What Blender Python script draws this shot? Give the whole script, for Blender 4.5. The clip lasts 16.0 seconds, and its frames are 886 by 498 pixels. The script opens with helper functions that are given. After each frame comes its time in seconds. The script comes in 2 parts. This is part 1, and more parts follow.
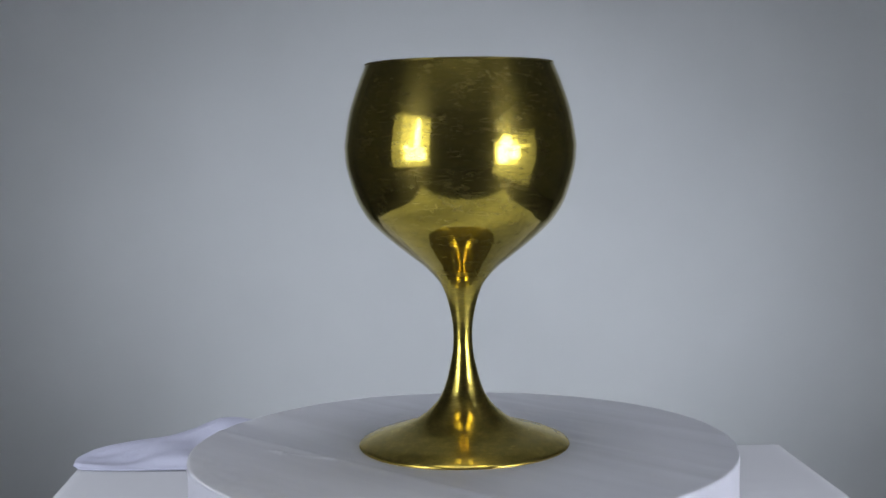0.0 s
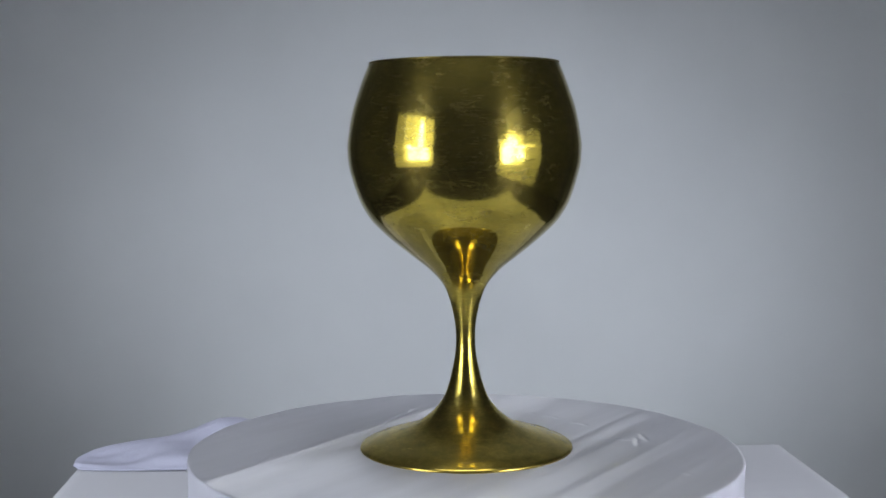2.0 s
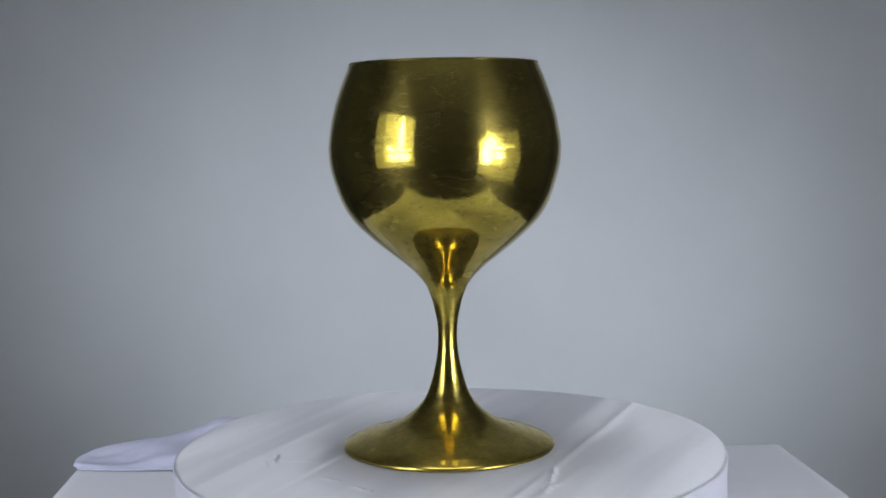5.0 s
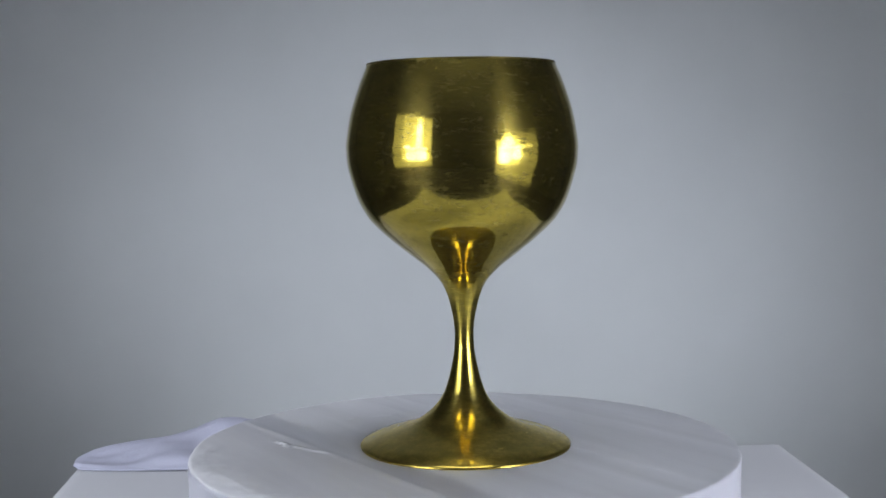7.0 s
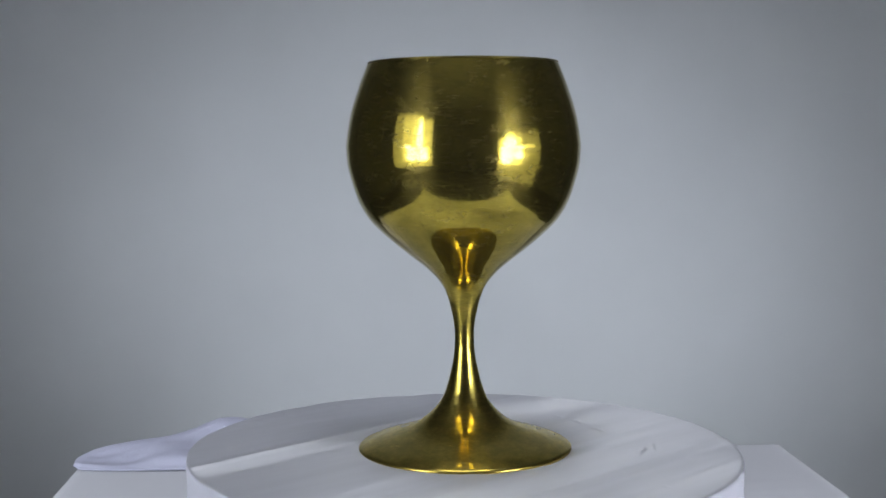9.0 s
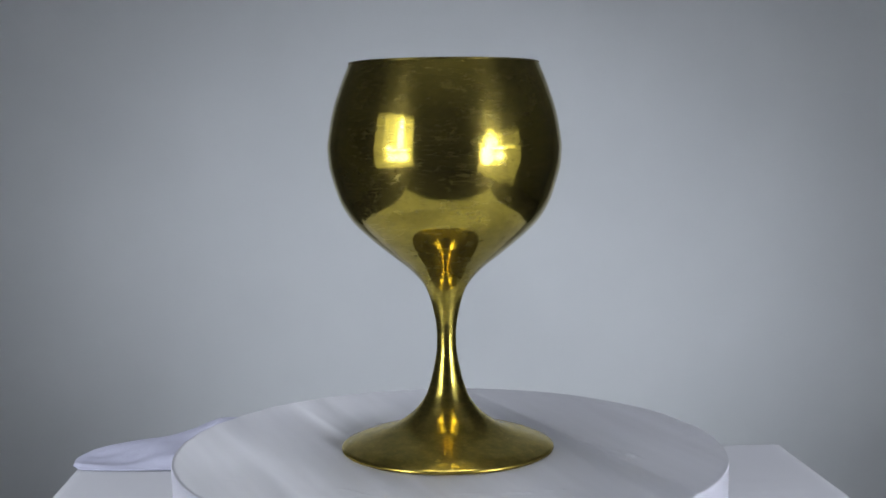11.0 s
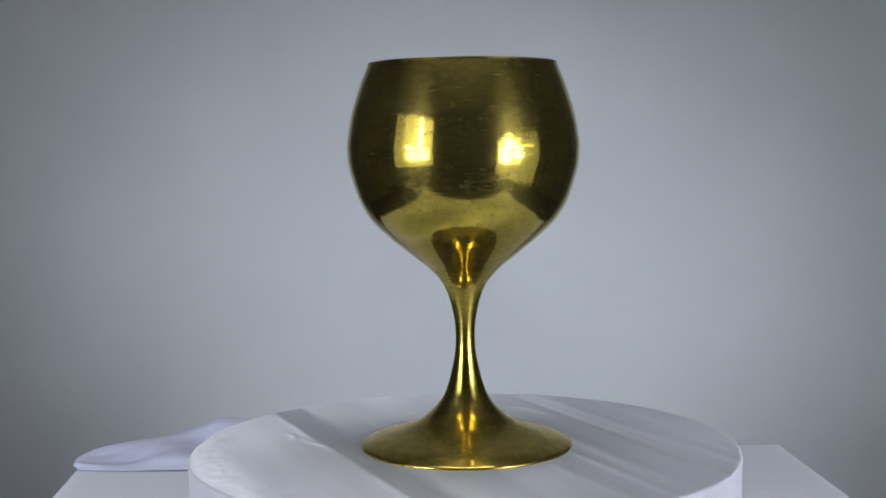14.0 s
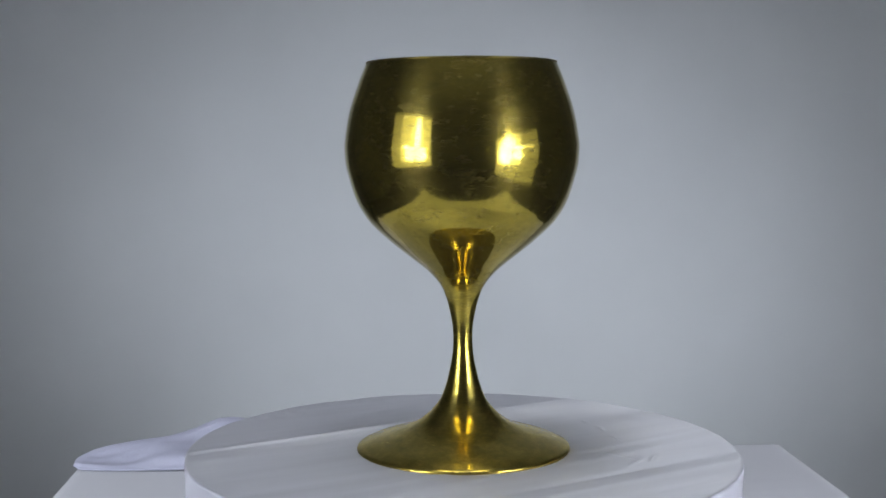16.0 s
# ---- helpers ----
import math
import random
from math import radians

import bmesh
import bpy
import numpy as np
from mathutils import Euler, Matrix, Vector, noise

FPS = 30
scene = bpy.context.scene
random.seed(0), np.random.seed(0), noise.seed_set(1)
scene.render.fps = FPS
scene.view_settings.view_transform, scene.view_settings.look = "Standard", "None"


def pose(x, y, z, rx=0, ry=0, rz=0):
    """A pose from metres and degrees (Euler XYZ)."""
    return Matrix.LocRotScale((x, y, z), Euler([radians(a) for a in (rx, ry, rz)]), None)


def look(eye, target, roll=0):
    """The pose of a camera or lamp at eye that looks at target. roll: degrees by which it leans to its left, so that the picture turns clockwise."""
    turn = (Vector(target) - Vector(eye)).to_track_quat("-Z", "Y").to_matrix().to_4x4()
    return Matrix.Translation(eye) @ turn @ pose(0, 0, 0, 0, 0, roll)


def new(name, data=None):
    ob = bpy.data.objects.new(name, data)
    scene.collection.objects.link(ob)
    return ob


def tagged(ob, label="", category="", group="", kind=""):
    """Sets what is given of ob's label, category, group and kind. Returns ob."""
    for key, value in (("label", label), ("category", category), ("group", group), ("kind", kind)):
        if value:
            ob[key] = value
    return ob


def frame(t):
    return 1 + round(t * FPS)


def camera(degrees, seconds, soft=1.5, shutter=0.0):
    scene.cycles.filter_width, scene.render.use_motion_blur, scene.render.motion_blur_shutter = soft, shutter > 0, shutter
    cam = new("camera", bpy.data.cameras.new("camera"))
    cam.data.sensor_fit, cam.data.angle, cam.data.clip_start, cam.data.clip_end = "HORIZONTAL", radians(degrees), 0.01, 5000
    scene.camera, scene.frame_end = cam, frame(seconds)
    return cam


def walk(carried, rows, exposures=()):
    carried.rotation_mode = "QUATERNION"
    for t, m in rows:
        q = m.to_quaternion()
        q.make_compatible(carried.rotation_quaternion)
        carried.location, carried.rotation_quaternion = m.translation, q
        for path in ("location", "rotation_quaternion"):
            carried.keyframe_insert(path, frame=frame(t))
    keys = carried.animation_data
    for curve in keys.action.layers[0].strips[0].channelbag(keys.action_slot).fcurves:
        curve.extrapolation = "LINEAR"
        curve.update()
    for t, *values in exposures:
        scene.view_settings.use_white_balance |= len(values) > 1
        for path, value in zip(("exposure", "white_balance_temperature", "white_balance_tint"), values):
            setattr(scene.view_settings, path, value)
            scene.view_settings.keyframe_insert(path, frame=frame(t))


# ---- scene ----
cam = camera(39.31, 16.0, soft=1.7)
EYE = Vector((0.0, -0.57725, 0.14449))
CAM_POSE = Matrix.Translation(EYE) @ pose(0, 0, 0, 0, 0, 0.574) @ pose(0, 0, 0, 90 - 5.007, 0, 0) @ pose(0, 0, 0, 0, 0, -0.661)
walk(cam, [(0.0, CAM_POSE), (16.0, CAM_POSE)], exposures=[(0.0, -0.14, 6330, 10), (16.0, -0.14, 6330, 10)])

# ---- light: a dark studio, two lamps with softboxes in front of the table ----
world = bpy.data.worlds.new("dark_studio")
world.use_nodes = True
world.node_tree.nodes["Background"].inputs["Color"].default_value = (0.5, 0.55, 0.65, 1)
world.node_tree.nodes["Background"].inputs["Strength"].default_value = 0.02
scene.world = world

LEFT_LAMP = Vector((-0.78, -0.67, 0.20))
RIGHT_LAMP = Vector((0.82, -0.58, 0.02))
PANEL_LEFT, PANEL_RIGHT, BULB_LEFT, BULB_RIGHT = 0.40, 0.30, 14.0, 16.0
LIT_LEFT, LIT_RIGHT = 1.35, 2.0
OVERHEAD = 2.6
BEAM = 47.0


def beam(name, eye, target, watts, size, blend=1.0, radius=0.16):
    data = bpy.data.lights.new(name, "SPOT")
    data.energy, data.spot_size, data.spot_blend, data.shadow_soft_size = watts, radians(size), blend, radius
    data.color = (0.93, 0.97, 1.0)
    ob = new(name, data)
    ob.matrix_world = look(eye, target)
    return ob


# added spots at the softboxes, only to make the bright pool on the backdrop
beam("backdrop_spot_left", LEFT_LAMP, (0.0, 0.95, -0.12), BEAM, 40)
beam("backdrop_spot_right", RIGHT_LAMP, (0.0, 0.95, -0.12), BEAM, 40)
overhead = bpy.data.lights.new("overhead_light", "AREA")
overhead.shape, overhead.size, overhead.size_y, overhead.energy, overhead.spread = "RECTANGLE", 0.62, 0.62, OVERHEAD, radians(95)
overhead.color = (0.95, 0.97, 1.0)
new("overhead_light", overhead).matrix_world = pose(0.0, -0.02, 1.15)


# ---- materials ----
def material(name, base, rough=0.5, metal=0.0, spec=0.5):
    m = bpy.data.materials.new(name)
    m.use_nodes = True
    b = m.node_tree.nodes["Principled BSDF"]
    b.inputs["Base Color"].default_value = (*base, 1)
    b.inputs["Roughness"].default_value = rough
    b.inputs["Metallic"].default_value = metal
    b.inputs["Specular IOR Level"].default_value = spec
    return m, m.node_tree.nodes, m.node_tree.links, b


def noise_node(nodes, links, scale, detail=4.0, rough=0.55, stretch=None, distortion=0.0):
    n = nodes.new("ShaderNodeTexNoise")
    n.inputs["Scale"].default_value, n.inputs["Detail"].default_value = scale, detail
    n.inputs["Roughness"].default_value, n.inputs["Distortion"].default_value = rough, distortion
    coord = nodes.new("ShaderNodeTexCoord")
    if stretch:
        mp = nodes.new("ShaderNodeMapping")
        mp.inputs["Scale"].default_value = stretch
        links.new(coord.outputs["Object"], mp.inputs["Vector"])
        links.new(mp.outputs["Vector"], n.inputs["Vector"])
    else:
        links.new(coord.outputs["Object"], n.inputs["Vector"])
    return n


def ramp(nodes, links, source, stops):
    r = nodes.new("ShaderNodeValToRGB")
    while len(r.color_ramp.elements) < len(stops):
        r.color_ramp.elements.new(0.5)
    for e, (p, c) in zip(r.color_ramp.elements, stops):
        e.position, e.color = p, (*c, 1) if len(c) == 3 else c
    links.new(source, r.inputs["Fac"])
    return r


def bump(nodes, links, source, target, strength, distance, normal=None):
    n = nodes.new("ShaderNodeBump")
    n.inputs["Strength"].default_value, n.inputs["Distance"].default_value = strength, distance
    links.new(source, n.inputs["Height"])
    if normal:
        links.new(normal, n.inputs["Normal"])
    links.new(n.outputs["Normal"], target.inputs["Normal"])
    return n


def grey(v):
    return (v, v, v)


def brass_material(name, base, rough, haze, tarnish, neck=1.0):
    """Turned brass: a polished lobe and a haze that the fine turning marks spread along the axis. neck: how much hazier it grows from the bowl down to the neck."""
    m, nodes, links, b = material(name, base, rough, 1.0)
    b.inputs["Coat Weight"].default_value, b.inputs["Coat Roughness"].default_value = 0.4, 0.05
    coord = nodes.new("ShaderNodeTexCoord")
    tone = noise_node(nodes, links, 1.0, 6, 0.7, stretch=(55, 55, 110))
    spots = noise_node(nodes, links, 330, 4, 0.6)
    dark = tuple(c * 0.72 for c in base)
    tint = ramp(nodes, links, tone.outputs["Fac"], [(0.30, dark), (0.62, base)])
    fine = ramp(nodes, links, spots.outputs["Fac"], [(0.30, grey(0.84)), (0.44, grey(1.0))])
    mix = nodes.new("ShaderNodeMix")
    mix.data_type, mix.blend_type = "RGBA", "MULTIPLY"
    mix.inputs[0].default_value = 0.8
    links.new(tint.outputs["Color"], mix.inputs[6])
    links.new(fine.outputs["Color"], mix.inputs[7])
    links.new(mix.outputs[2], b.inputs["Base Color"])
    rings = noise_node(nodes, links, 1.0, 4, 0.7, stretch=(60, 60, 1800))
    smear = noise_node(nodes, links, 55, 5, 0.6, stretch=(1, 1, 3))
    rr = ramp(nodes, links, smear.outputs["Fac"], [(0.3, grey(rough * 0.8)), (0.7, grey(rough * 1.6))])
    scratch = noise_node(nodes, links, 1.0, 2, 0.5, stretch=(170, 170, 2600))
    mark = ramp(nodes, links, scratch.outputs["Fac"], [(0.62, grey(0.0)), (0.72, grey(0.12))])
    rough_sum = nodes.new("ShaderNodeMath")
    rough_sum.operation = "ADD"
    links.new(rr.outputs["Color"], rough_sum.inputs[0])
    links.new(mark.outputs["Color"], rough_sum.inputs[1])
    blot = nodes.new("ShaderNodeTexVoronoi")
    blot.inputs["Scale"].default_value = 75
    links.new(coord.outputs["Object"], blot.inputs["Vector"])
    blots = ramp(nodes, links, blot.outputs["Distance"], [(0.09, grey(0.16)), (0.13, grey(0.0))])
    rough_blots = nodes.new("ShaderNodeMath")
    rough_blots.operation = "ADD"
    links.new(rough_sum.outputs[0], rough_blots.inputs[0])
    links.new(blots.outputs["Color"], rough_blots.inputs[1])
    links.new(rough_blots.outputs[0], b.inputs["Roughness"])
    dents = noise_node(nodes, links, 260, 3, 0.6)
    dings = noise_node(nodes, links, 95, 2, 0.5, stretch=(1, 1, 1.6))
    wide = bump(nodes, links, dings.outputs["Fac"], b, 0.065, 0.0004)
    first = bump(nodes, links, dents.outputs["Fac"], b, 0.10, 0.00012, wide.outputs["Normal"])
    bump(nodes, links, rings.outputs["Fac"], b, 0.045, 0.0003, first.outputs["Normal"])
    h = nodes.new("ShaderNodeBsdfAnisotropic")
    h.distribution = "GGX"
    h.inputs["Roughness"].default_value = 0.31
    h.inputs["Anisotropy"].default_value = 0.45
    tan = nodes.new("ShaderNodeTangent")
    tan.direction_type, tan.axis = "RADIAL", "Z"
    links.new(tan.outputs["Tangent"], h.inputs["Tangent"])
    h.inputs["Color"].default_value = (0.56, 0.44, 0.10, 1)
    both = nodes.new("ShaderNodeMixShader")
    # hazy where the polish has worn off, in rubbed patches and fine scratches
    worn = noise_node(nodes, links, 130, 5, 0.75, stretch=(1, 1, 2))
    patch = ramp(nodes, links, worn.outputs["Fac"], [(0.36, grey(haze * 0.75)), (0.52, grey(haze)), (0.66, grey(haze * 1.4))])
    hazy = nodes.new("ShaderNodeMath")
    hazy.operation = "ADD"
    links.new(patch.outputs["Color"], hazy.inputs[0])
    links.new(mark.outputs["Color"], hazy.inputs[1])
    depth = nodes.new("ShaderNodeSeparateXYZ")
    links.new(coord.outputs["Object"], depth.inputs[0])
    lower = nodes.new("ShaderNodeMapRange")
    lower.interpolation_type = "SMOOTHSTEP"
    for key, v in (("From Min", 0.066), ("From Max", 0.090), ("To Min", neck), ("To Max", 1.0)):
        lower.inputs[key].default_value = v
    links.new(depth.outputs[2], lower.inputs["Value"])
    hazier = nodes.new("ShaderNodeMath")
    hazier.operation = "MULTIPLY"
    links.new(hazy.outputs[0], hazier.inputs[0])
    links.new(lower.outputs["Result"], hazier.inputs[1])
    links.new(hazier.outputs[0], both.inputs["Fac"])
    links.new(b.outputs["BSDF"], both.inputs[1])
    links.new(h.outputs["BSDF"], both.inputs[2])
    # a thin dull film of tarnish in cloudy patches and small spots
    dull = nodes.new("ShaderNodeBsdfDiffuse")
    dull.inputs["Color"].default_value = (0.32, 0.27, 0.11, 1)
    cloudy = noise_node(nodes, links, 38, 6, 0.7)
    film = ramp(nodes, links, cloudy.outputs["Fac"], [(0.35, grey(tarnish * 0.6)), (0.68, grey(tarnish * 1.5))])
    top = nodes.new("ShaderNodeMixShader")
    links.new(film.outputs["Color"], top.inputs["Fac"])
    links.new(both.outputs["Shader"], top.inputs[1])
    links.new(dull.outputs["BSDF"], top.inputs[2])
    links.new(top.outputs["Shader"], nodes["Material Output"].inputs["Surface"])
    return m


BRASS = brass_material("turned_brass", (0.61, 0.477, 0.052), 0.036, 0.185, 0.035, 2.2)
BRASS_STEM = brass_material("rubbed_turned_brass", (0.61, 0.48, 0.065), 0.06, 0.41, 0.03)
# darker base colour for the lip: paints the dark reflection along the rim
BRASS_DARK = brass_material("brass_dark_reflection", (0.10, 0.085, 0.03), 0.25, 0.3, 0.02)
BRASS_FOOT = brass_material("worn_turned_brass", (0.61, 0.445, 0.06), 0.09, 0.45, 0.035)


def cloth_material(name, base, rough, weave, spec=0.25):
    m, nodes, links, b = material(name, base, rough, 0.0, spec)
    soft = noise_node(nodes, links, 6, 4, 0.5)
    tint = ramp(nodes, links, soft.outputs["Fac"], [(0.3, tuple(c * 0.94 for c in base)), (0.7, base)])
    links.new(tint.outputs["Color"], b.inputs["Base Color"])
    thread = noise_node(nodes, links, weave, 3, 0.6)
    bump(nodes, links, thread.outputs["Fac"], b, 0.25, 0.0006)
    return m


BOX_CLOTH = cloth_material("white_cotton_cover", (0.50, 0.51, 0.56), 0.8, 900)
FOLD_CLOTH = cloth_material("white_satin_cloth", (0.385, 0.395, 0.51), 0.55, 700)
SIDE_PAPER = cloth_material("white_band_paper", (0.60, 0.61, 0.70), 0.6, 300)


def film_material(name, base, sheen, grains, drawn):
    """Satin film: a diffuse ground under two crossed brushings. grains: for each brushing its direction in degrees on the sheet, on the strip before the chord, and beyond it. drawn: the way of the streaks."""
    m, nodes, links, b = material(name, base, 0.6, 0.0, 0.3)
    coord = nodes.new("ShaderNodeTexCoord")

    def math_node(op, x, y=None):
        n = nodes.new("ShaderNodeMath")
        n.operation = op
        for k, v in enumerate((x, y)):
            if v is None:
                continue
            if isinstance(v, (int, float)):
                n.inputs[k].default_value = v
            else:
                links.new(v, n.inputs[k])
        return n.outputs[0]

    def streaks(degrees_, along, across, detail, seed):
        mp = nodes.new("ShaderNodeMapping")
        mp.vector_type = "TEXTURE"
        mp.inputs["Rotation"].default_value = (0, 0, radians(degrees_))
        mp.inputs["Location"].default_value = (seed, seed * 0.7, 0)
        mp.inputs["Scale"].default_value = (1 / along, 1 / across, 1)
        links.new(coord.outputs["Object"], mp.inputs["Vector"])
        n = nodes.new("ShaderNodeTexNoise")
        n.inputs["Scale"].default_value, n.inputs["Detail"].default_value = 1.0, detail
        n.inputs["Distortion"].default_value = 0.5
        links.new(mp.outputs["Vector"], n.inputs["Vector"])
        return n.outputs["Fac"]

    sep = nodes.new("ShaderNodeSeparateXYZ")
    links.new(coord.outputs["Object"], sep.inputs[0])
    wob = streaks(0, 40, 40, 3, 0.3)
    d = math_node("ADD", math_node("MULTIPLY", sep.outputs[0], CHORD[0]), math_node("MULTIPLY", sep.outputs[1], CHORD[1]))
    d = math_node("ADD", math_node("SUBTRACT", d, CHORD[2]), math_node("MULTIPLY", math_node("SUBTRACT", wob, 0.5), 0.006))
    beyond = nodes.new("ShaderNodeMapRange")
    beyond.interpolation_type = "SMOOTHSTEP"
    beyond.inputs["From Min"].default_value, beyond.inputs["From Max"].default_value = -0.001, 0.001
    links.new(d, beyond.inputs["Value"])
    before = nodes.new("ShaderNodeMapRange")
    before.interpolation_type = "SMOOTHSTEP"
    before.inputs["From Min"].default_value, before.inputs["From Max"].default_value = -0.022, -0.012
    links.new(d, before.inputs["Value"])

    def brushed(sheet, strip, far):
        """The world direction of one brushing: on the sheet, on the strip before the chord, and beyond it."""
        way = None
        for a, mask in ((sheet, None), (strip, before), (far, beyond)):
            v = (math.cos(radians(a)), math.sin(radians(a)), 0)
            if mask is None:
                way = v
                continue
            n = nodes.new("ShaderNodeMix")
            n.data_type = "VECTOR"
            links.new(mask.outputs["Result"], n.inputs[0])
            if isinstance(way, tuple):
                n.inputs[4].default_value = way
            else:
                links.new(way, n.inputs[4])
            n.inputs[5].default_value = v
            way = n.outputs[1]
        turn = nodes.new("ShaderNodeVectorTransform")
        turn.vector_type, turn.convert_from, turn.convert_to = "VECTOR", "OBJECT", "WORLD"
        links.new(way, turn.inputs[0])
        return turn.outputs[0]

    # pale drawn lines in the sheet, parallel to the chord
    lines = None
    for at, width, weight in FILM_LINES:
        away = nodes.new("ShaderNodeMapRange")
        away.interpolation_type = "SMOOTHSTEP"
        away.inputs["From Min"].default_value, away.inputs["From Max"].default_value = 0.0, width
        away.inputs["To Min"].default_value, away.inputs["To Max"].default_value = weight, 0.0
        links.new(math_node("ABSOLUTE", math_node("SUBTRACT", d, at - CHORD[2])), away.inputs["Value"])
        lines = away.outputs["Result"] if lines is None else math_node("ADD", lines, away.outputs["Result"])
    broad = streaks(drawn, 4, 44, 4, 1.7)
    fine = streaks(drawn - 5, 12, 130, 3, 4.1)
    cloud = streaks(0, 16, 16, 5, 2.2)
    tint = ramp(nodes, links, math_node("ADD", math_node("MULTIPLY", cloud, 0.45), math_node("MULTIPLY", broad, 0.55)), [(0.34, tuple(c * 0.93 for c in base)), (0.66, tuple(c * 1.02 for c in base))])
    pale = nodes.new("ShaderNodeMix")
    pale.data_type = "RGBA"
    links.new(math_node("MULTIPLY", lines, 0.16), pale.inputs[0])
    links.new(tint.outputs["Color"], pale.inputs[6])
    pale.inputs[7].default_value = (*(min(1.0, c * 1.35) for c in base), 1)
    links.new(pale.outputs[2], b.inputs["Base Color"])
    rr = ramp(nodes, links, broad, [(0.35, grey(0.34)), (0.65, grey(0.46))])
    wave = streaks(drawn, 9, 16, 3, 5.5)
    hgt = math_node("ADD", wave, math_node("MULTIPLY", fine, 0.12))
    bp = bump(nodes, links, hgt, b, 0.22, 0.003)
    lobes = []
    for ways in grains:
        g = nodes.new("ShaderNodeBsdfAnisotropic")
        g.distribution = "GGX"
        g.inputs["Color"].default_value = (0.90, 0.91, 0.96, 1)
        g.inputs["Anisotropy"].default_value = 0.72
        links.new(brushed(*ways), g.inputs["Tangent"])
        links.new(rr.outputs["Color"], g.inputs["Roughness"])
        links.new(bp.outputs["Normal"], g.inputs["Normal"])
        lobes.append(g)
    share = ramp(nodes, links, streaks(drawn, 5, 30, 4, 7.3), [(0.40, grey(0.35)), (0.60, grey(0.65))])
    g = nodes.new("ShaderNodeMixShader")
    links.new(share.outputs["Color"], g.inputs["Fac"])
    for k in (0, 1):
        links.new(lobes[k].outputs["BSDF"], g.inputs[1 + k])
    fac = ramp(nodes, links, math_node("ADD", math_node("MULTIPLY", broad, 0.7), math_node("MULTIPLY", fine, 0.3)), [(0.36, grey(sheen * 0.82)), (0.64, grey(sheen * 1.13))])
    both = nodes.new("ShaderNodeMixShader")
    links.new(math_node("ADD", math_node("ADD", fac.outputs["Color"], math_node("MULTIPLY", lines, 0.03)), math_node("MULTIPLY", beyond.outputs["Result"], -0.10)), both.inputs["Fac"])
    links.new(b.outputs["BSDF"], both.inputs[1])
    links.new(g.outputs["Shader"], both.inputs[2])
    links.new(both.outputs["Shader"], nodes["Material Output"].inputs["Surface"])
    return m


CHORD = (math.cos(radians(-134)), math.sin(radians(-134)), 0.0595)
# distance from the middle, half width, strength
FILM_LINES = [(-0.088, 0.006, 0.9), (-0.050, 0.008, 1.0), (-0.037, 0.004, 0.7), (-0.0765, 0.005, -0.9), (-0.106, 0.005, -0.7), (-0.018, 0.005, 0.4)]
FILM = film_material("satin_grey_film", (0.395, 0.405, 0.455), 0.325, ((31, 60, 46), (82, 98, 50)), 135)
BACKDROP = cloth_material("pale_grey_backdrop_cloth", (0.42, 0.438, 0.463), 0.9, 160, 0.1)
DARK = material("dark_studio_wall", (0.20, 0.20, 0.21), 0.9)[0]
DARK_FLOOR = material("dark_studio_floor", (0.035, 0.032, 0.03), 0.6)[0]
SHELL = material("black_softbox_fabric", (0.02, 0.02, 0.02), 0.7)[0]
STEEL = material("black_stand_metal", (0.03, 0.03, 0.03), 0.4, 0.6)[0]


def glow(name, colour, strength):
    m, nodes, links, b = material(name, (0.8, 0.8, 0.8), 0.5)
    b.inputs["Emission Color"].default_value = (*colour, 1)
    patchy = noise_node(nodes, links, 9, 3, 0.6)
    level = ramp(nodes, links, patchy.outputs["Fac"], [(0.3, grey(0.55)), (0.7, grey(1.0))])
    times = nodes.new("ShaderNodeMath")
    times.operation = "MULTIPLY"
    times.inputs[1].default_value = strength * 1.25
    links.new(level.outputs["Color"], times.inputs[0])
    links.new(times.outputs[0], b.inputs["Emission Strength"])
    return m


GLOW_LEFT = glow("lit_diffuser_left", (0.95, 0.97, 1.0), PANEL_LEFT)
GLOW_RIGHT = glow("lit_diffuser_right", (0.95, 0.97, 1.0), PANEL_RIGHT)
LIT_ZONE_LEFT = glow("lit_reflector_left", (0.95, 0.97, 1.0), LIT_LEFT)
LIT_ZONE_RIGHT = glow("lit_reflector_right", (0.95, 0.97, 1.0), LIT_RIGHT)
BULB_GLOW_LEFT = glow("lit_bulb_left", (0.95, 0.97, 1.0), BULB_LEFT)
BULB_GLOW_RIGHT = glow("lit_bulb_right", (0.95, 0.97, 1.0), BULB_RIGHT)


# ---- mesh helpers ----
def mesh_object(name, bm, mat, smooth=True):
    me = bpy.data.meshes.new(name)
    bmesh.ops.recalc_face_normals(bm, faces=bm.faces)
    bm.to_mesh(me)
    bm.free()
    me.materials.append(mat)
    for p in me.polygons:
        p.use_smooth = smooth
    return new(name, me)


def part(name, bm, mat, parent, label="", smooth=True):
    ob = mesh_object(name, bm, mat, smooth)
    ob.parent = parent
    if label:
        tagged(ob, label)
    return ob


def box_mesh(x0, x1, y0, y1, z0, z1, bevel=0.0, segments=2):
    bm = bmesh.new()
    bmesh.ops.create_cube(bm, size=1)
    for v in bm.verts:
        v.co = Vector(((x0 + x1) / 2 + v.co.x * (x1 - x0), (y0 + y1) / 2 + v.co.y * (y1 - y0), (z0 + z1) / 2 + v.co.z * (z1 - z0)))
    if bevel:
        bmesh.ops.bevel(bm, geom=bm.edges[:], offset=bevel, segments=segments, affect="EDGES", profile=0.6)
    return bm


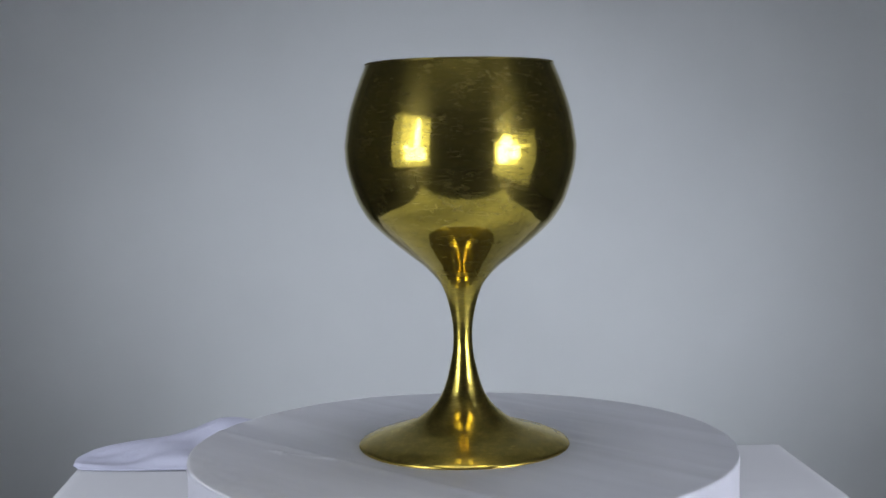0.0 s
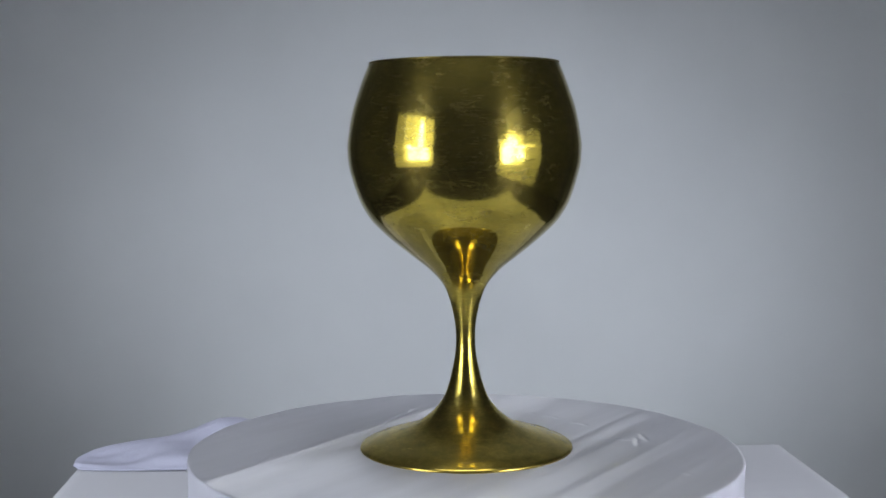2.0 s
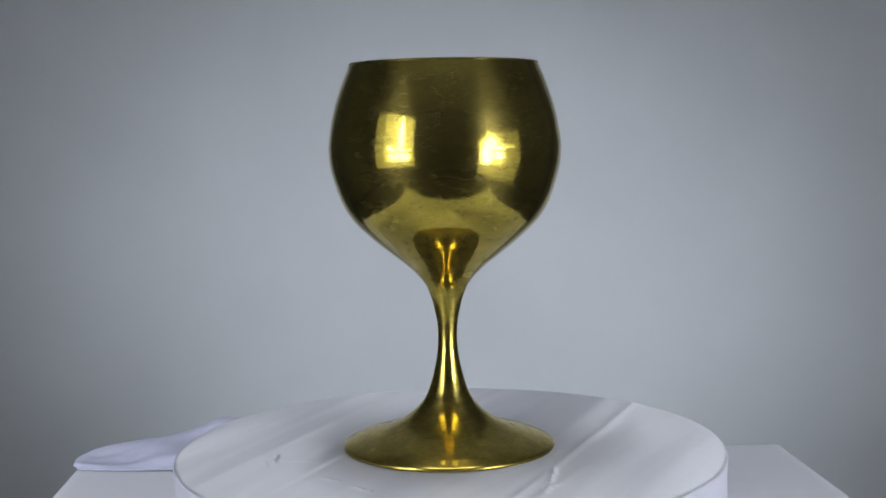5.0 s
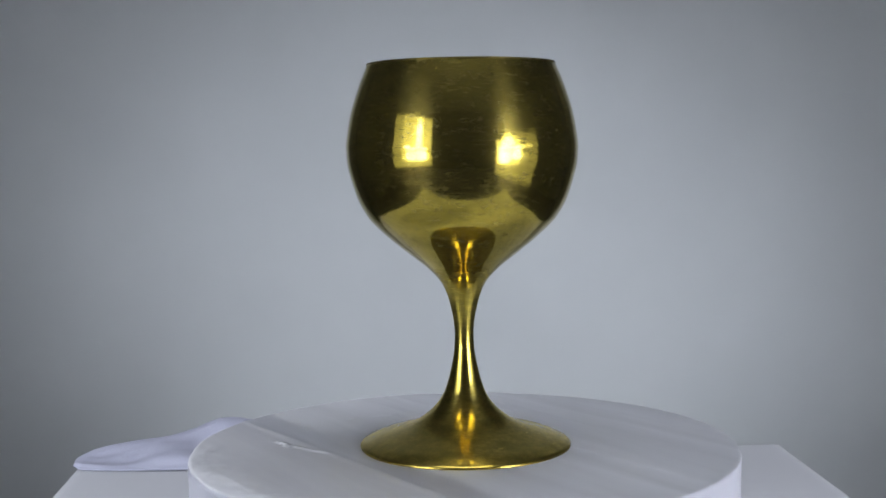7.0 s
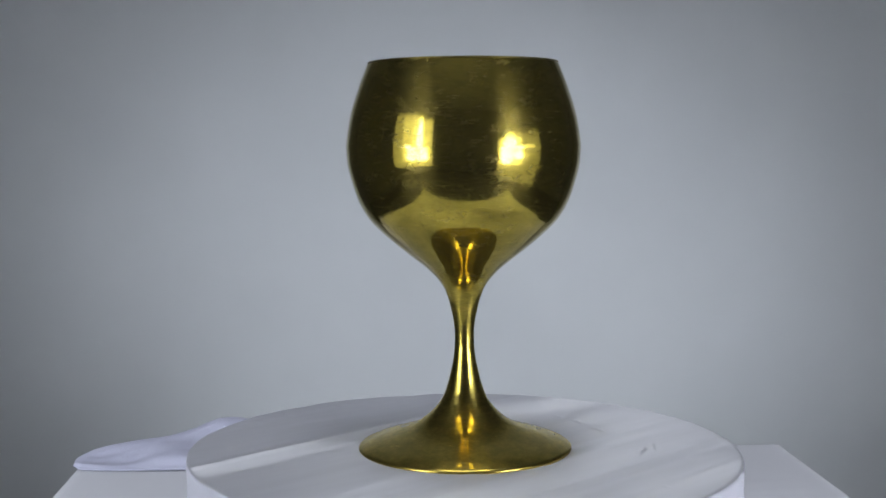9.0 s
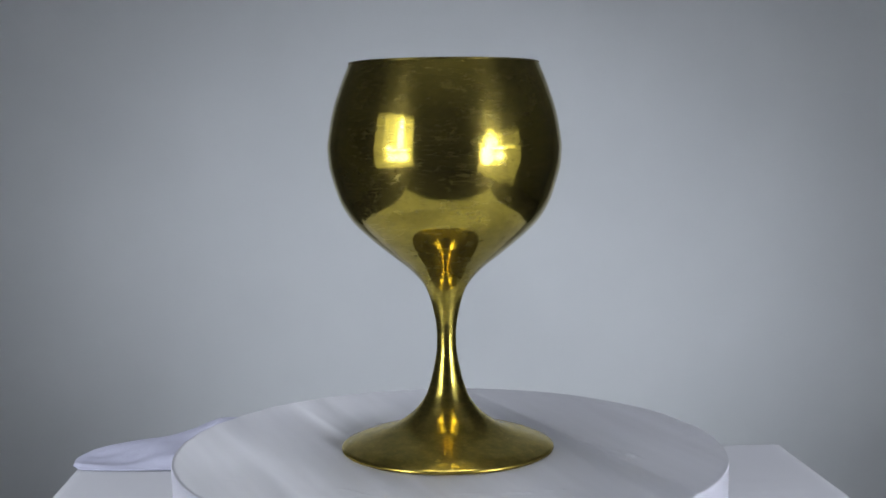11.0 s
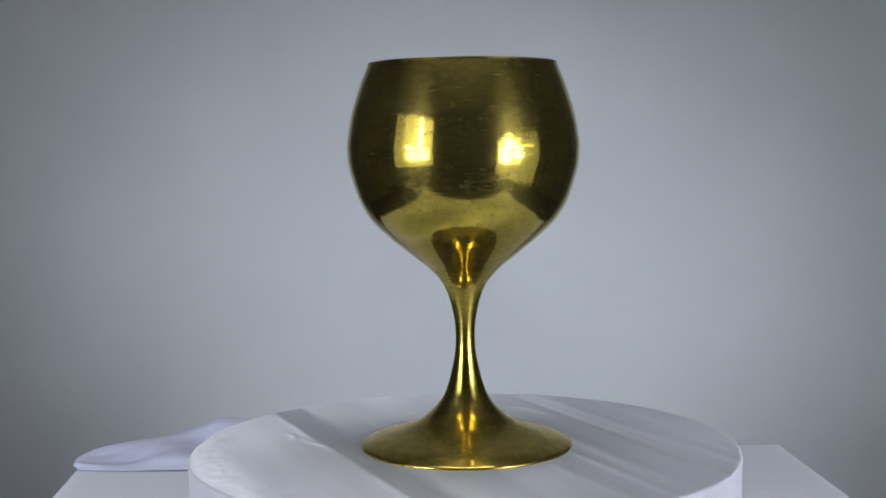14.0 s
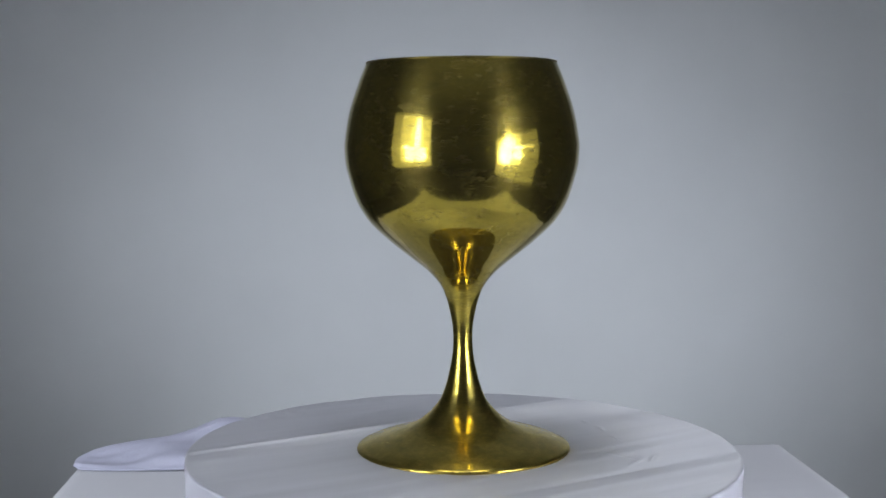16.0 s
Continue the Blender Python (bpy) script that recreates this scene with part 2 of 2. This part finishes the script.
def lathe(profile, steps):
    """A surface of revolution round z from (radius, z) pairs."""
    bm = bmesh.new()
    rings = []
    for r, z in profile:
        if r < 1e-6:
            rings.append([bm.verts.new((0, 0, z))])
        else:
            rings.append([bm.verts.new((r * math.cos(2 * math.pi * k / steps), r * math.sin(2 * math.pi * k / steps), z)) for k in range(steps)])
    for a, b in zip(rings, rings[1:]):
        for k in range(steps):
            j = (k + 1) % steps
            if len(a) == 1 and len(b) == 1:
                continue
            if len(a) == 1:
                bm.faces.new((a[0], b[j], b[k]))
            elif len(b) == 1:
                bm.faces.new((a[k], a[j], b[0]))
            else:
                bm.faces.new((a[k], a[j], b[j], b[k]))
    return bm


def spline(points, per=6):
    """Catmull-Rom through (radius, z) points."""
    p = [Vector(a) for a in points]
    p = [2 * p[0] - p[1]] + p + [2 * p[-1] - p[-2]]
    out = []
    for i in range(1, len(p) - 2):
        for k in range(per):
            t = k / per
            a, b, c, d = p[i - 1], p[i], p[i + 1], p[i + 2]
            out.append(tuple(0.5 * (2 * b + (c - a) * t + (2 * a - 5 * b + 4 * c - d) * t * t + (3 * b - a - 3 * c + d) * t ** 3)))
    out.append(tuple(p[-2]))
    return out


# ---- the studio ----
FLOOR = -0.95
ROOM = (-2.2, 2.2, -2.4, 1.9, 1.5)
x0, x1, y0, y1, top = ROOM
tagged(mesh_object("floor", box_mesh(x0 - 0.1, x1 + 0.1, y0 - 0.1, y1 + 0.1, FLOOR - 0.1, FLOOR), DARK_FLOOR, False), "dark studio floor in shadow", "floor", kind="structure")
tagged(mesh_object("ceiling", box_mesh(x0 - 0.1, x1 + 0.1, y0 - 0.1, y1 + 0.1, top, top + 0.1), DARK, False), "dark studio ceiling in shadow", "ceiling", kind="structure")
for name, b in (("wall_west", (x0 - 0.1, x0, y0, y1)), ("wall_east", (x1, x1 + 0.1, y0, y1)), ("wall_south", (x0 - 0.1, x1 + 0.1, y0 - 0.1, y0)), ("wall_north", (x0 - 0.1, x1 + 0.1, y1, y1 + 0.1))):
    tagged(mesh_object(name, box_mesh(*b, FLOOR, top), DARK, False), "plain dark studio wall", "wall", kind="structure")


def backdrop():
    """A pale cloth that hangs behind the table, with faint soft folds, and sweeps out on the floor."""
    bm = bmesh.new()
    nx, nz, width, y, head = 60, 50, 1.30, 0.95, 1.1
    grid = []
    for j in range(nz + 1):
        s = j / nz
        row = []
        for i in range(nx + 1):
            x = -width / 2 + width * i / nx
            z = FLOOR + 0.004 + (head - FLOOR) * s
            fold = 0.010 * noise.noise((x * 3.1, z * 0.5, 3.0)) + 0.004 * noise.noise((x * 9.0, z * 1.2, 8.0))
            row.append(bm.verts.new((x, y + fold, z)))
        grid.append(row)
    for a, b in zip(grid, grid[1:]):
        for i in range(nx):
            bm.faces.new((a[i], a[i + 1], b[i + 1], b[i]))
    ob = mesh_object("backdrop", bm, BACKDROP)
    ob.modifiers.new("thickness", "SOLIDIFY").thickness = 0.002
    return tagged(ob, "pale grey cloth backdrop hanging behind the table", "backdrop", kind="structure")


backdrop()

# ---- the table box and its cloth ----
BOX_TOP = -0.05
BOX_TURN = 3.3
BOX_X0, BOX_X1, BOX_Y0, BOX_Y1 = -0.2235, 0.2210, -0.235, 0.1960


def table_box():
    thing = new("plinth_box")
    bm = bmesh.new()
    n = 110
    grid = []
    for j in range(n + 1):
        row = []
        for i in range(n + 1):
            x, y = BOX_X0 + (BOX_X1 - BOX_X0) * i / n, BOX_Y0 + (BOX_Y1 - BOX_Y0) * j / n
            z = BOX_TOP + 0.0010 * noise.noise((x * 14, y * 14, 1)) - 0.0004
            z += 0.0010 * (0.5 - 0.5 * math.tanh((y - 0.104) / 0.003)) * max(0.0, 1 - ((x - 0.165) / 0.05) ** 2)
            z += 0.0005 * math.exp(-((y - 0.060 - 0.12 * x) / 0.006) ** 2)
            edge = min(i, n - i, j, n - j)
            z -= 0.0045 * max(0.0, 1 - edge / 2.2) ** 2
            row.append(bm.verts.new((x, y, z)))
        grid.append(row)
    for a, b in zip(grid, grid[1:]):
        for i in range(n):
            bm.faces.new((a[i], a[i + 1], b[i + 1], b[i]))
    edge_points = [v.co.copy() for v in ([grid[0][i] for i in range(n + 1)] + [grid[j][n] for j in range(1, n + 1)] + [grid[n][i] for i in range(n - 1, -1, -1)] + [grid[j][0] for j in range(n - 1, 0, -1)])]
    part("top_cover", bm, BOX_CLOTH, thing, "taut white cotton top")
    bm = bmesh.new()
    loop = [bm.verts.new(p) for p in edge_points]
    last = loop
    for depth in (0.03, 0.12, 0.35, BOX_TOP - FLOOR - 0.001):
        ring = []
        for k, v in enumerate(loop):
            out = 1.0 + 0.012 * math.sin(k * 0.9) * min(1, depth * 3)
            ring.append(bm.verts.new((v.co.x * out, v.co.y * out, BOX_TOP - depth)))
        for k in range(len(loop)):
            j = (k + 1) % len(loop)
            bm.faces.new((last[k], last[j], ring[j], ring[k]))
        last = ring
    bm.faces.new(last)
    part("side_drape", bm, BOX_CLOTH, thing, "loosely hanging white cotton sides")
    thing.matrix_world = pose(0, 0, 0, 0, 0, BOX_TURN)
    return tagged(thing, "square plinth draped in white cotton cloth", "plinth")


table_box()


def folded_cloth():
    """A low folded cloth at the back of the plinth; its tip hangs over the edge."""
    bm = bmesh.new()
    # along, front, back, height over the box
    line = [(-0.2345, 0.1670, 0.1740, 0.0012), (-0.2325, 0.1570, 0.1800, 0.0024), (-0.227, 0.1490, 0.1850, 0.0042), (-0.218, 0.1465, 0.1900, 0.0050), (-0.205, 0.1455, 0.1985, 0.0056), (-0.190, 0.1455, 0.2080, 0.0074), (-0.175, 0.146, 0.2180, 0.0105),
            (-0.155, 0.147, 0.227, 0.0138), (-0.130, 0.148, 0.231, 0.0132), (-0.105, 0.150, 0.232, 0.0124), (-0.080, 0.152, 0.230, 0.0120), (-0.040, 0.153, 0.226, 0.0118), (0.0, 0.155, 0.220, 0.011), (0.03, 0.160, 0.205, 0.007)]
    dense = []
    for a, b in zip(line, line[1:]):
        for k in range(5):
            t = k / 5
            dense.append(tuple(a[i] + (b[i] - a[i]) * t for i in range(4)))
    dense.append(line[-1])
    def ease(a, b, v):
        v = min(1.0, max(0.0, (v - a) / (b - a)))
        return v * v * (3 - 2 * v)

    n = 30
    tops, lows = [], []
    for x, f, k, h in dense:
        top_row, low_row = [], []
        for i in range(n + 1):
            v = i / n
            y = f + (k - f) * v
            # a steep rolled front, a crease, then a slope up to the back
            up = h * (0.38 * ease(0.0, 0.14, v) + 0.62 * ease(0.22, 0.80, v)) * (1 - ease(0.88, 1.0, v))
            fold = 0.0017 * math.sin(2 * math.pi * (x * 17 + v * 0.9)) + 0.0016 * noise.noise((x * 30, v * 2.2, 4)) + 0.0008 * noise.noise((x * 90, v * 6, 7))
            up += fold * min(1, h / 0.008) * ease(0.02, 0.2, v) * (1 - ease(0.85, 1.0, v))
            top_row.append(bm.verts.new((x, y, BOX_TOP + 0.0008 + max(0.0003, up))))
            low_row.append(bm.verts.new((x, y, BOX_TOP + 0.0006)))
        tops.append(top_row)
        lows.append(low_row)
    for rows in (tops, lows):
        for a, b in zip(rows, rows[1:]):
            for i in range(n):
                bm.faces.new((a[i], a[i + 1], b[i + 1], b[i]))
    for a, b, c, d in zip(tops, tops[1:], lows, lows[1:]):
        bm.faces.new((a[0], b[0], d[0], c[0]))
        bm.faces.new((a[n], b[n], d[n], c[n]))
    for a, c in ((tops[0], lows[0]), (tops[-1], lows[-1])):
        for i in range(n):
            bm.faces.new((a[i], a[i + 1], c[i + 1], c[i]))
    ob = mesh_object("folded_cloth", bm, FOLD_CLOTH)
    return tagged(ob, "bluish white satin cloth folded flat on the plinth", "cloth")


folded_cloth()

# ---- the turning disc ----
DISC_R, DISC_H = 0.12846, 0.0478


# radius, bearing, direction, length, width, lift of the puckers in the film
CREASES = [(0.0826, 83, -18, 0.016, 0.0010, 0.0007), (0.0757, 88, 58, 0.026, 0.0006, 0.00035), (0.0886, 89, -7, 0.016, 0.0008, 0.0005), (0.076, 117, 30, 0.010, 0.0010, 0.0007), (0.080, 132, 24, 0.012, 0.0010, 0.0006), (0.084, 143, 30, 0.008, 0.0008, 0.0006),
           (0.077, -167, -31, 0.040, 0.0010, 0.0006), (0.086, -172, -50, 0.016, 0.0014, 0.0007), (0.068, -159, -20, 0.012, 0.0010, 0.0005), (0.052, -132, -45, 0.010, 0.0006, 0.0004), (0.108, 50, 20, 0.006, 0.0007, 0.0004)]


def disc_height(x, y):
    """Relief of the wrapped film: a facet beyond one chord, soft waves, and a lip at the rim."""
    r = math.hypot(x, y)
    d = x * CHORD[0] + y * CHORD[1] - CHORD[2]
    z = 0.006 * max(0.0, d)
    z += 0.0004 * math.exp(-(d / 0.0028) ** 2)
    z += 0.0004 + 0.0003 * noise.noise((x * 16, y * 16, 2.0)) * min(1, max(0, (r - 0.055) / 0.03))
    for at, width, weight in FILM_LINES:
        z += 0.0003 * weight * math.exp(-((d + CHORD[2] - at) / (0.6 * width)) ** 2)
    for cr, ca, turn, length, width, lift in CREASES:
        px, py = x - cr * math.cos(radians(ca)), y - cr * math.sin(radians(ca))
        c, s = math.cos(radians(turn)), math.sin(radians(turn))
        u, v = px * c + py * s, py * c - px * s
        if abs(u) < length * 0.75 and abs(v) < 5 * width:
            v += 1.2 * width * noise.noise((u * 420, ca, 3.0))
            ragged = 0.75 + 0.6 * noise.noise((u * 700, v * 500, ca))
            z += lift * ragged * math.exp(-(v / width) ** 2) * (1 - min(1.0, abs(u) / (0.6 * length)) ** 2)
    # the film hangs slack and crumpled over one stretch of the rim
    bearing = (math.degrees(math.atan2(y, x)) + 138 + 180) % 360 - 180
    slack = min(1.0, max(0.0, (36 - abs(bearing)) / 8))
    if slack > 0 and r > 0.105:
        start = 0.1185 + 0.006 * noise.noise((x * 40, y * 40, 5.0))
        z -= 0.09 * slack * max(0.0, r - start)
        z += 0.0006 * slack * min(1.0, (r - 0.105) / 0.012) * (0.3 - abs(noise.noise((x * 60, y * 60, 5.0))) + 0.25 * noise.noise((x * 200, y * 200, 9.0)))
    edge = DISC_R - r
    if edge < 0.0012:
        z -= 0.0003 * (1 - edge / 0.0012) ** 2
    return z


def turntable():
    thing = new("turntable_disc")
    bm = bmesh.new()
    steps, rings = 600, 150
    rows = [[bm.verts.new((0, 0, 0))]]
    for j in range(1, rings + 1):
        r = DISC_R * (j / rings) ** 0.9
        rows.append([bm.verts.new((r * math.cos(2 * math.pi * k / steps), r * math.sin(2 * math.pi * k / steps), 0)) for k in range(steps)])
    for k in range(steps):
        bm.faces.new((rows[0][0], rows[1][k], rows[1][(k + 1) % steps]))
    for a, b in zip(rows[1:], rows[2:]):
        for k in range(steps):
            j = (k + 1) % steps
            bm.faces.new((a[k], b[k], b[j], a[j]))
    for v in bm.verts:
        v.co.z = disc_height(v.co.x, v.co.y)
    part("film_top", bm, FILM, thing, "glossy grey film with creases and a crumpled rim")
    side = lathe([(DISC_R - 0.0004, 0), (DISC_R + 0.0002, -0.0004), (DISC_R + 0.0003, -0.0012), (DISC_R, -0.01), (DISC_R, -DISC_H + 0.002), (DISC_R - 0.002, -DISC_H), (0, -DISC_H)], 180)
    for v in side.verts:
        if v.co.z > -0.005:
            v.co.z += disc_height(v.co.x * 0.998, v.co.y * 0.998) - 0.0003
    part("side_band", side, SIDE_PAPER, thing, "white paper band round the side")
    return tagged(thing, "round turntable disc wrapped in glossy grey film", "turntable")


disc = turntable()

# ---- the goblet ----
OUTER = [(0.0484, 0.0024), (0.0462, 0.0034), (0.0430, 0.0047), (0.0360, 0.0069), (0.0285, 0.0093), (0.0223, 0.0122), (0.0155, 0.0175), (0.0107, 0.0237), (0.0080, 0.0305), (0.0063, 0.0373), (0.0050, 0.0441), (0.0045, 0.0508), (0.0047, 0.0576), (0.0058, 0.0643),
         (0.0075, 0.0710), (0.0105, 0.0777), (0.0164, 0.0844), (0.0248, 0.0911), (0.0330, 0.0977), (0.0403, 0.1044), (0.0447, 0.1097), (0.0490, 0.1177), (0.0530, 0.1309), (0.0539, 0.1388), (0.0538, 0.1440), (0.0515, 0.1572), (0.0473, 0.1702), (0.0437, 0.1792)]


def turned_part(name, profile, parent, label="", brass=BRASS):
    """A turned piece whose shading normals follow the whole profile, so that the pieces join without a seam."""
    steps = 160
    bm = lathe([(r, z) for r, z, _, _ in profile], steps)
    me = bpy.data.meshes.new(name)
    bm.to_mesh(me)
    bm.free()
    me.materials.append(brass)
    for p in me.polygons:
        p.use_smooth = True
    table = [(nr, nz) for r, z, nr, nz in profile for _ in range(1 if r < 1e-6 else steps)]
    normals = []
    for v, (nr, nz) in zip(me.vertices, table):
        a = math.atan2(v.co.y, v.co.x)
        normals.append((nr * math.cos(a), nr * math.sin(a), nz))
    me.normals_split_custom_set_from_vertices(normals)
    ob = new(name, me)
    ob.parent = parent
    if label:
        tagged(ob, label)
    return ob


def goblet():
    thing = new("goblet")
    foot = [(0.0, 0.0034), (0.030, 0.0020), (0.0470, 0.0004), (0.0488, 0.0), (0.0497, 0.0003), (0.04995, 0.0009), (0.0497, 0.0015), (0.0492, 0.0020)]
    body = spline(OUTER, 8)
    wall = [(0.04365, 0.1793), (0.04352, 0.1797), (0.0433, 0.1798), (0.0424, 0.1796)]
    inner = [(r - 0.0014, z) for r, z in reversed(body) if z > 0.088][1:]
    line = foot + body + wall + inner + [(0.012, 0.084), (0.0, 0.082)]
    full = []
    for k, (r, z) in enumerate(line):
        a, b = line[max(0, k - 1)], line[min(len(line) - 1, k + 1)]
        n = Vector((b[1] - a[1], -(b[0] - a[0]))).normalized()
        full.append((r, z, n.x, n.y))
    n0 = len(foot)
    last = n0 + len(body) - 1
    full[last] = full[last][:2] + full[last - 1][2:]
    for k, n in ((1, (0.94, 0.34)), (2, (0.90, 0.43)), (3, (0.0, 1.0)), (4, (-0.5, 0.87))):
        full[last + k] = full[last + k][:2] + n
    cut1 = n0 + min(range(len(body)), key=lambda i: abs(body[i][1] - 0.0209))
    cut2 = n0 + min(range(len(body)), key=lambda i: abs(body[i][1] - 0.0530))
    low, high = full[:cut1 + 1], full[cut1:cut2 + 1]
    low[-1] = (low[-1][0] - 0.00022, low[-1][1], low[-1][2], low[-1][3])
    high[-1] = (high[-1][0] - 0.00012, *high[-1][1:])
    turned_part("foot", low, thing, "flared round foot with a fine joint line", BRASS_FOOT)
    turned_part("stem", high, thing, "slender waisted stem", BRASS_STEM)
    turned_part("bowl", full[cut2:], thing, "round bowl with fine scratches and spots")
    # thin ring over the lip whose dark colour imitates a dark reflection
    edge = [(0.04380, 0.1790, 0.98, 0.2), (0.04382, 0.1793, 0.97, 0.25), (0.04370, 0.1798, 0.95, 0.3), (0.0434, 0.1799, 0.9, 0.43), (0.0423, 0.1797, 0.3, 0.95)]
    turned_part("lip", edge, thing, "edge of the rim, its dark reflection put into the colour", BRASS_DARK)
    return tagged(thing, "polished turned brass goblet with round bowl standing on the disc", "goblet")


cup = goblet()


# ---- the lamps in front of the table ----
def bulb_mesh(x, y, w, h):
    bm = bmesh.new()
    bmesh.ops.create_uvsphere(bm, u_segments=20, v_segments=12, radius=0.5)
    for v in bm.verts:
        v.co = Vector((x + v.co.x * w, y + v.co.y * h, -0.045 + v.co.z * 0.05))
    return bm


def softbox(name, eye, target, w, h, panel, lit, lit_zones, bulbs, bulb_glow, stand=True):
    thing = new(name)
    m = look(eye, target)
    bm = bmesh.new()
    front = [bm.verts.new((sx * w / 2, sy * h / 2, 0.01)) for sx, sy in ((-1, -1), (1, -1), (1, 1), (-1, 1))]
    back = [bm.verts.new((sx * 0.06, sy * 0.06, 0.32)) for sx, sy in ((-1, -1), (1, -1), (1, 1), (-1, 1))]
    for k in range(4):
        bm.faces.new((front[k], front[(k + 1) % 4], back[(k + 1) % 4], back[k]))
    bm.faces.new(back)
    part("shell", bm, SHELL, thing, "black fabric shell", False)
    part("diffuser", box_mesh(-w / 2 + 0.006, w / 2 - 0.006, -h / 2 + 0.006, h / 2 - 0.006, 0.004, 0.008), panel, thing, "white lit diffuser", False)
    for bx, by, bw, bh in lit_zones:
        part("reflector", box_mesh(bx - bw / 2, bx + bw / 2, by - bh / 2, by + bh / 2, -0.012, -0.006, 0.002), lit, thing, "bright reflector round the lamp tubes")
    for bx, by, bw, bh in bulbs:
        part("bulb", bulb_mesh(bx, by, bw, bh), bulb_glow, thing, "glowing lamp tube")
    if stand:
        part("stand", box_mesh(-0.012, 0.012, -(eye[2] - FLOOR) + 0.002, -h / 2, 0.10, 0.124, 0.006), STEEL, thing)
    thing.matrix_world = m
    return tagged(thing, "lit square softbox lamp on a black stand", "softbox lamp", "studio lamps")


softbox("softbox_lamp", LEFT_LAMP + Vector((-0.08, -0.07, 0)), (0, 0, LEFT_LAMP.z), 0.84, 0.84, GLOW_LEFT, LIT_ZONE_LEFT, [(0.10, 0.08, 0.60, 0.66)],
        [(0.15, 0.16, 0.10, 0.42), (-0.07, -0.02, 0.09, 0.24), (0.00, -0.16, 0.18, 0.12), (0.20, -0.16, 0.24, 0.13), (0.06, -0.09, 0.07, 0.09)], BULB_GLOW_LEFT)
softbox("softbox_lamp", RIGHT_LAMP + Vector((0.08, -0.06, -0.04)), (0, 0, RIGHT_LAMP.z - 0.04), 0.92, 0.90, GLOW_RIGHT, LIT_ZONE_RIGHT, [(-0.20, 0.14, 0.48, 0.58), (0.18, 0.20, 0.24, 0.22)],
        [(-0.20, 0.36, 0.26, 0.16), (-0.22, 0.24, 0.18, 0.16), (-0.27, 0.03, 0.22, 0.30), (-0.03, 0.12, 0.20, 0.20), (-0.11, 0.13, 0.14, 0.12)], BULB_GLOW_RIGHT)

# a square lamp box hangs over the table
lamp_box = new("overhead_lamp_box")
part("shell", box_mesh(-0.34, 0.34, -0.34, 0.34, 1.16, 1.30, 0.01), SHELL, lamp_box, "black fabric shell", False)
for px in (-0.2, 0.2):
    part("hanger", box_mesh(px - 0.006, px + 0.006, -0.006, 0.006, 1.30, 1.4995), STEEL, lamp_box)
tagged(lamp_box, "black square lamp box hanging over the table", "lamp")


# ---- what moves ----
TURN, UNEVEN, SLOWEST = 6.74, 0.3182, 0.99323


def angle(t):
    w = 2 * math.pi / TURN
    return -(w * t - UNEVEN * (math.sin(w * (t - SLOWEST)) + math.sin(w * SLOWEST)))


def tilt(tx, ty):
    return Euler((tx, ty, 0)).to_matrix().to_4x4()


def spin(t):
    """The lag of the disc on its axle on the far half of each turn."""
    return radians(14) * sum(math.exp(-(((t - 4.8 - k * TURN) / 0.95) ** 2)) for k in (-1, 0, 1, 2))


def motions():
    rows_disc, rows_cup = [], []
    for k in range(81):
        t = k * 0.2
        turn = Matrix.Rotation(angle(t), 4, "Z") @ tilt(-0.01147, -0.00819)
        rows_disc.append((t, turn @ Matrix.Translation((0.0023, 0.00322, 0)) @ Matrix.Rotation(spin(t), 4, "Z")))
        rows_cup.append((t, turn @ Matrix.Translation((0.00324, 0.00353, 0.0002)) @ tilt(0.00742, 0.00513) @ Matrix.Rotation(spin(t), 4, "Z")))
    walk(disc, rows_disc)
    walk(cup, rows_cup)


motions()
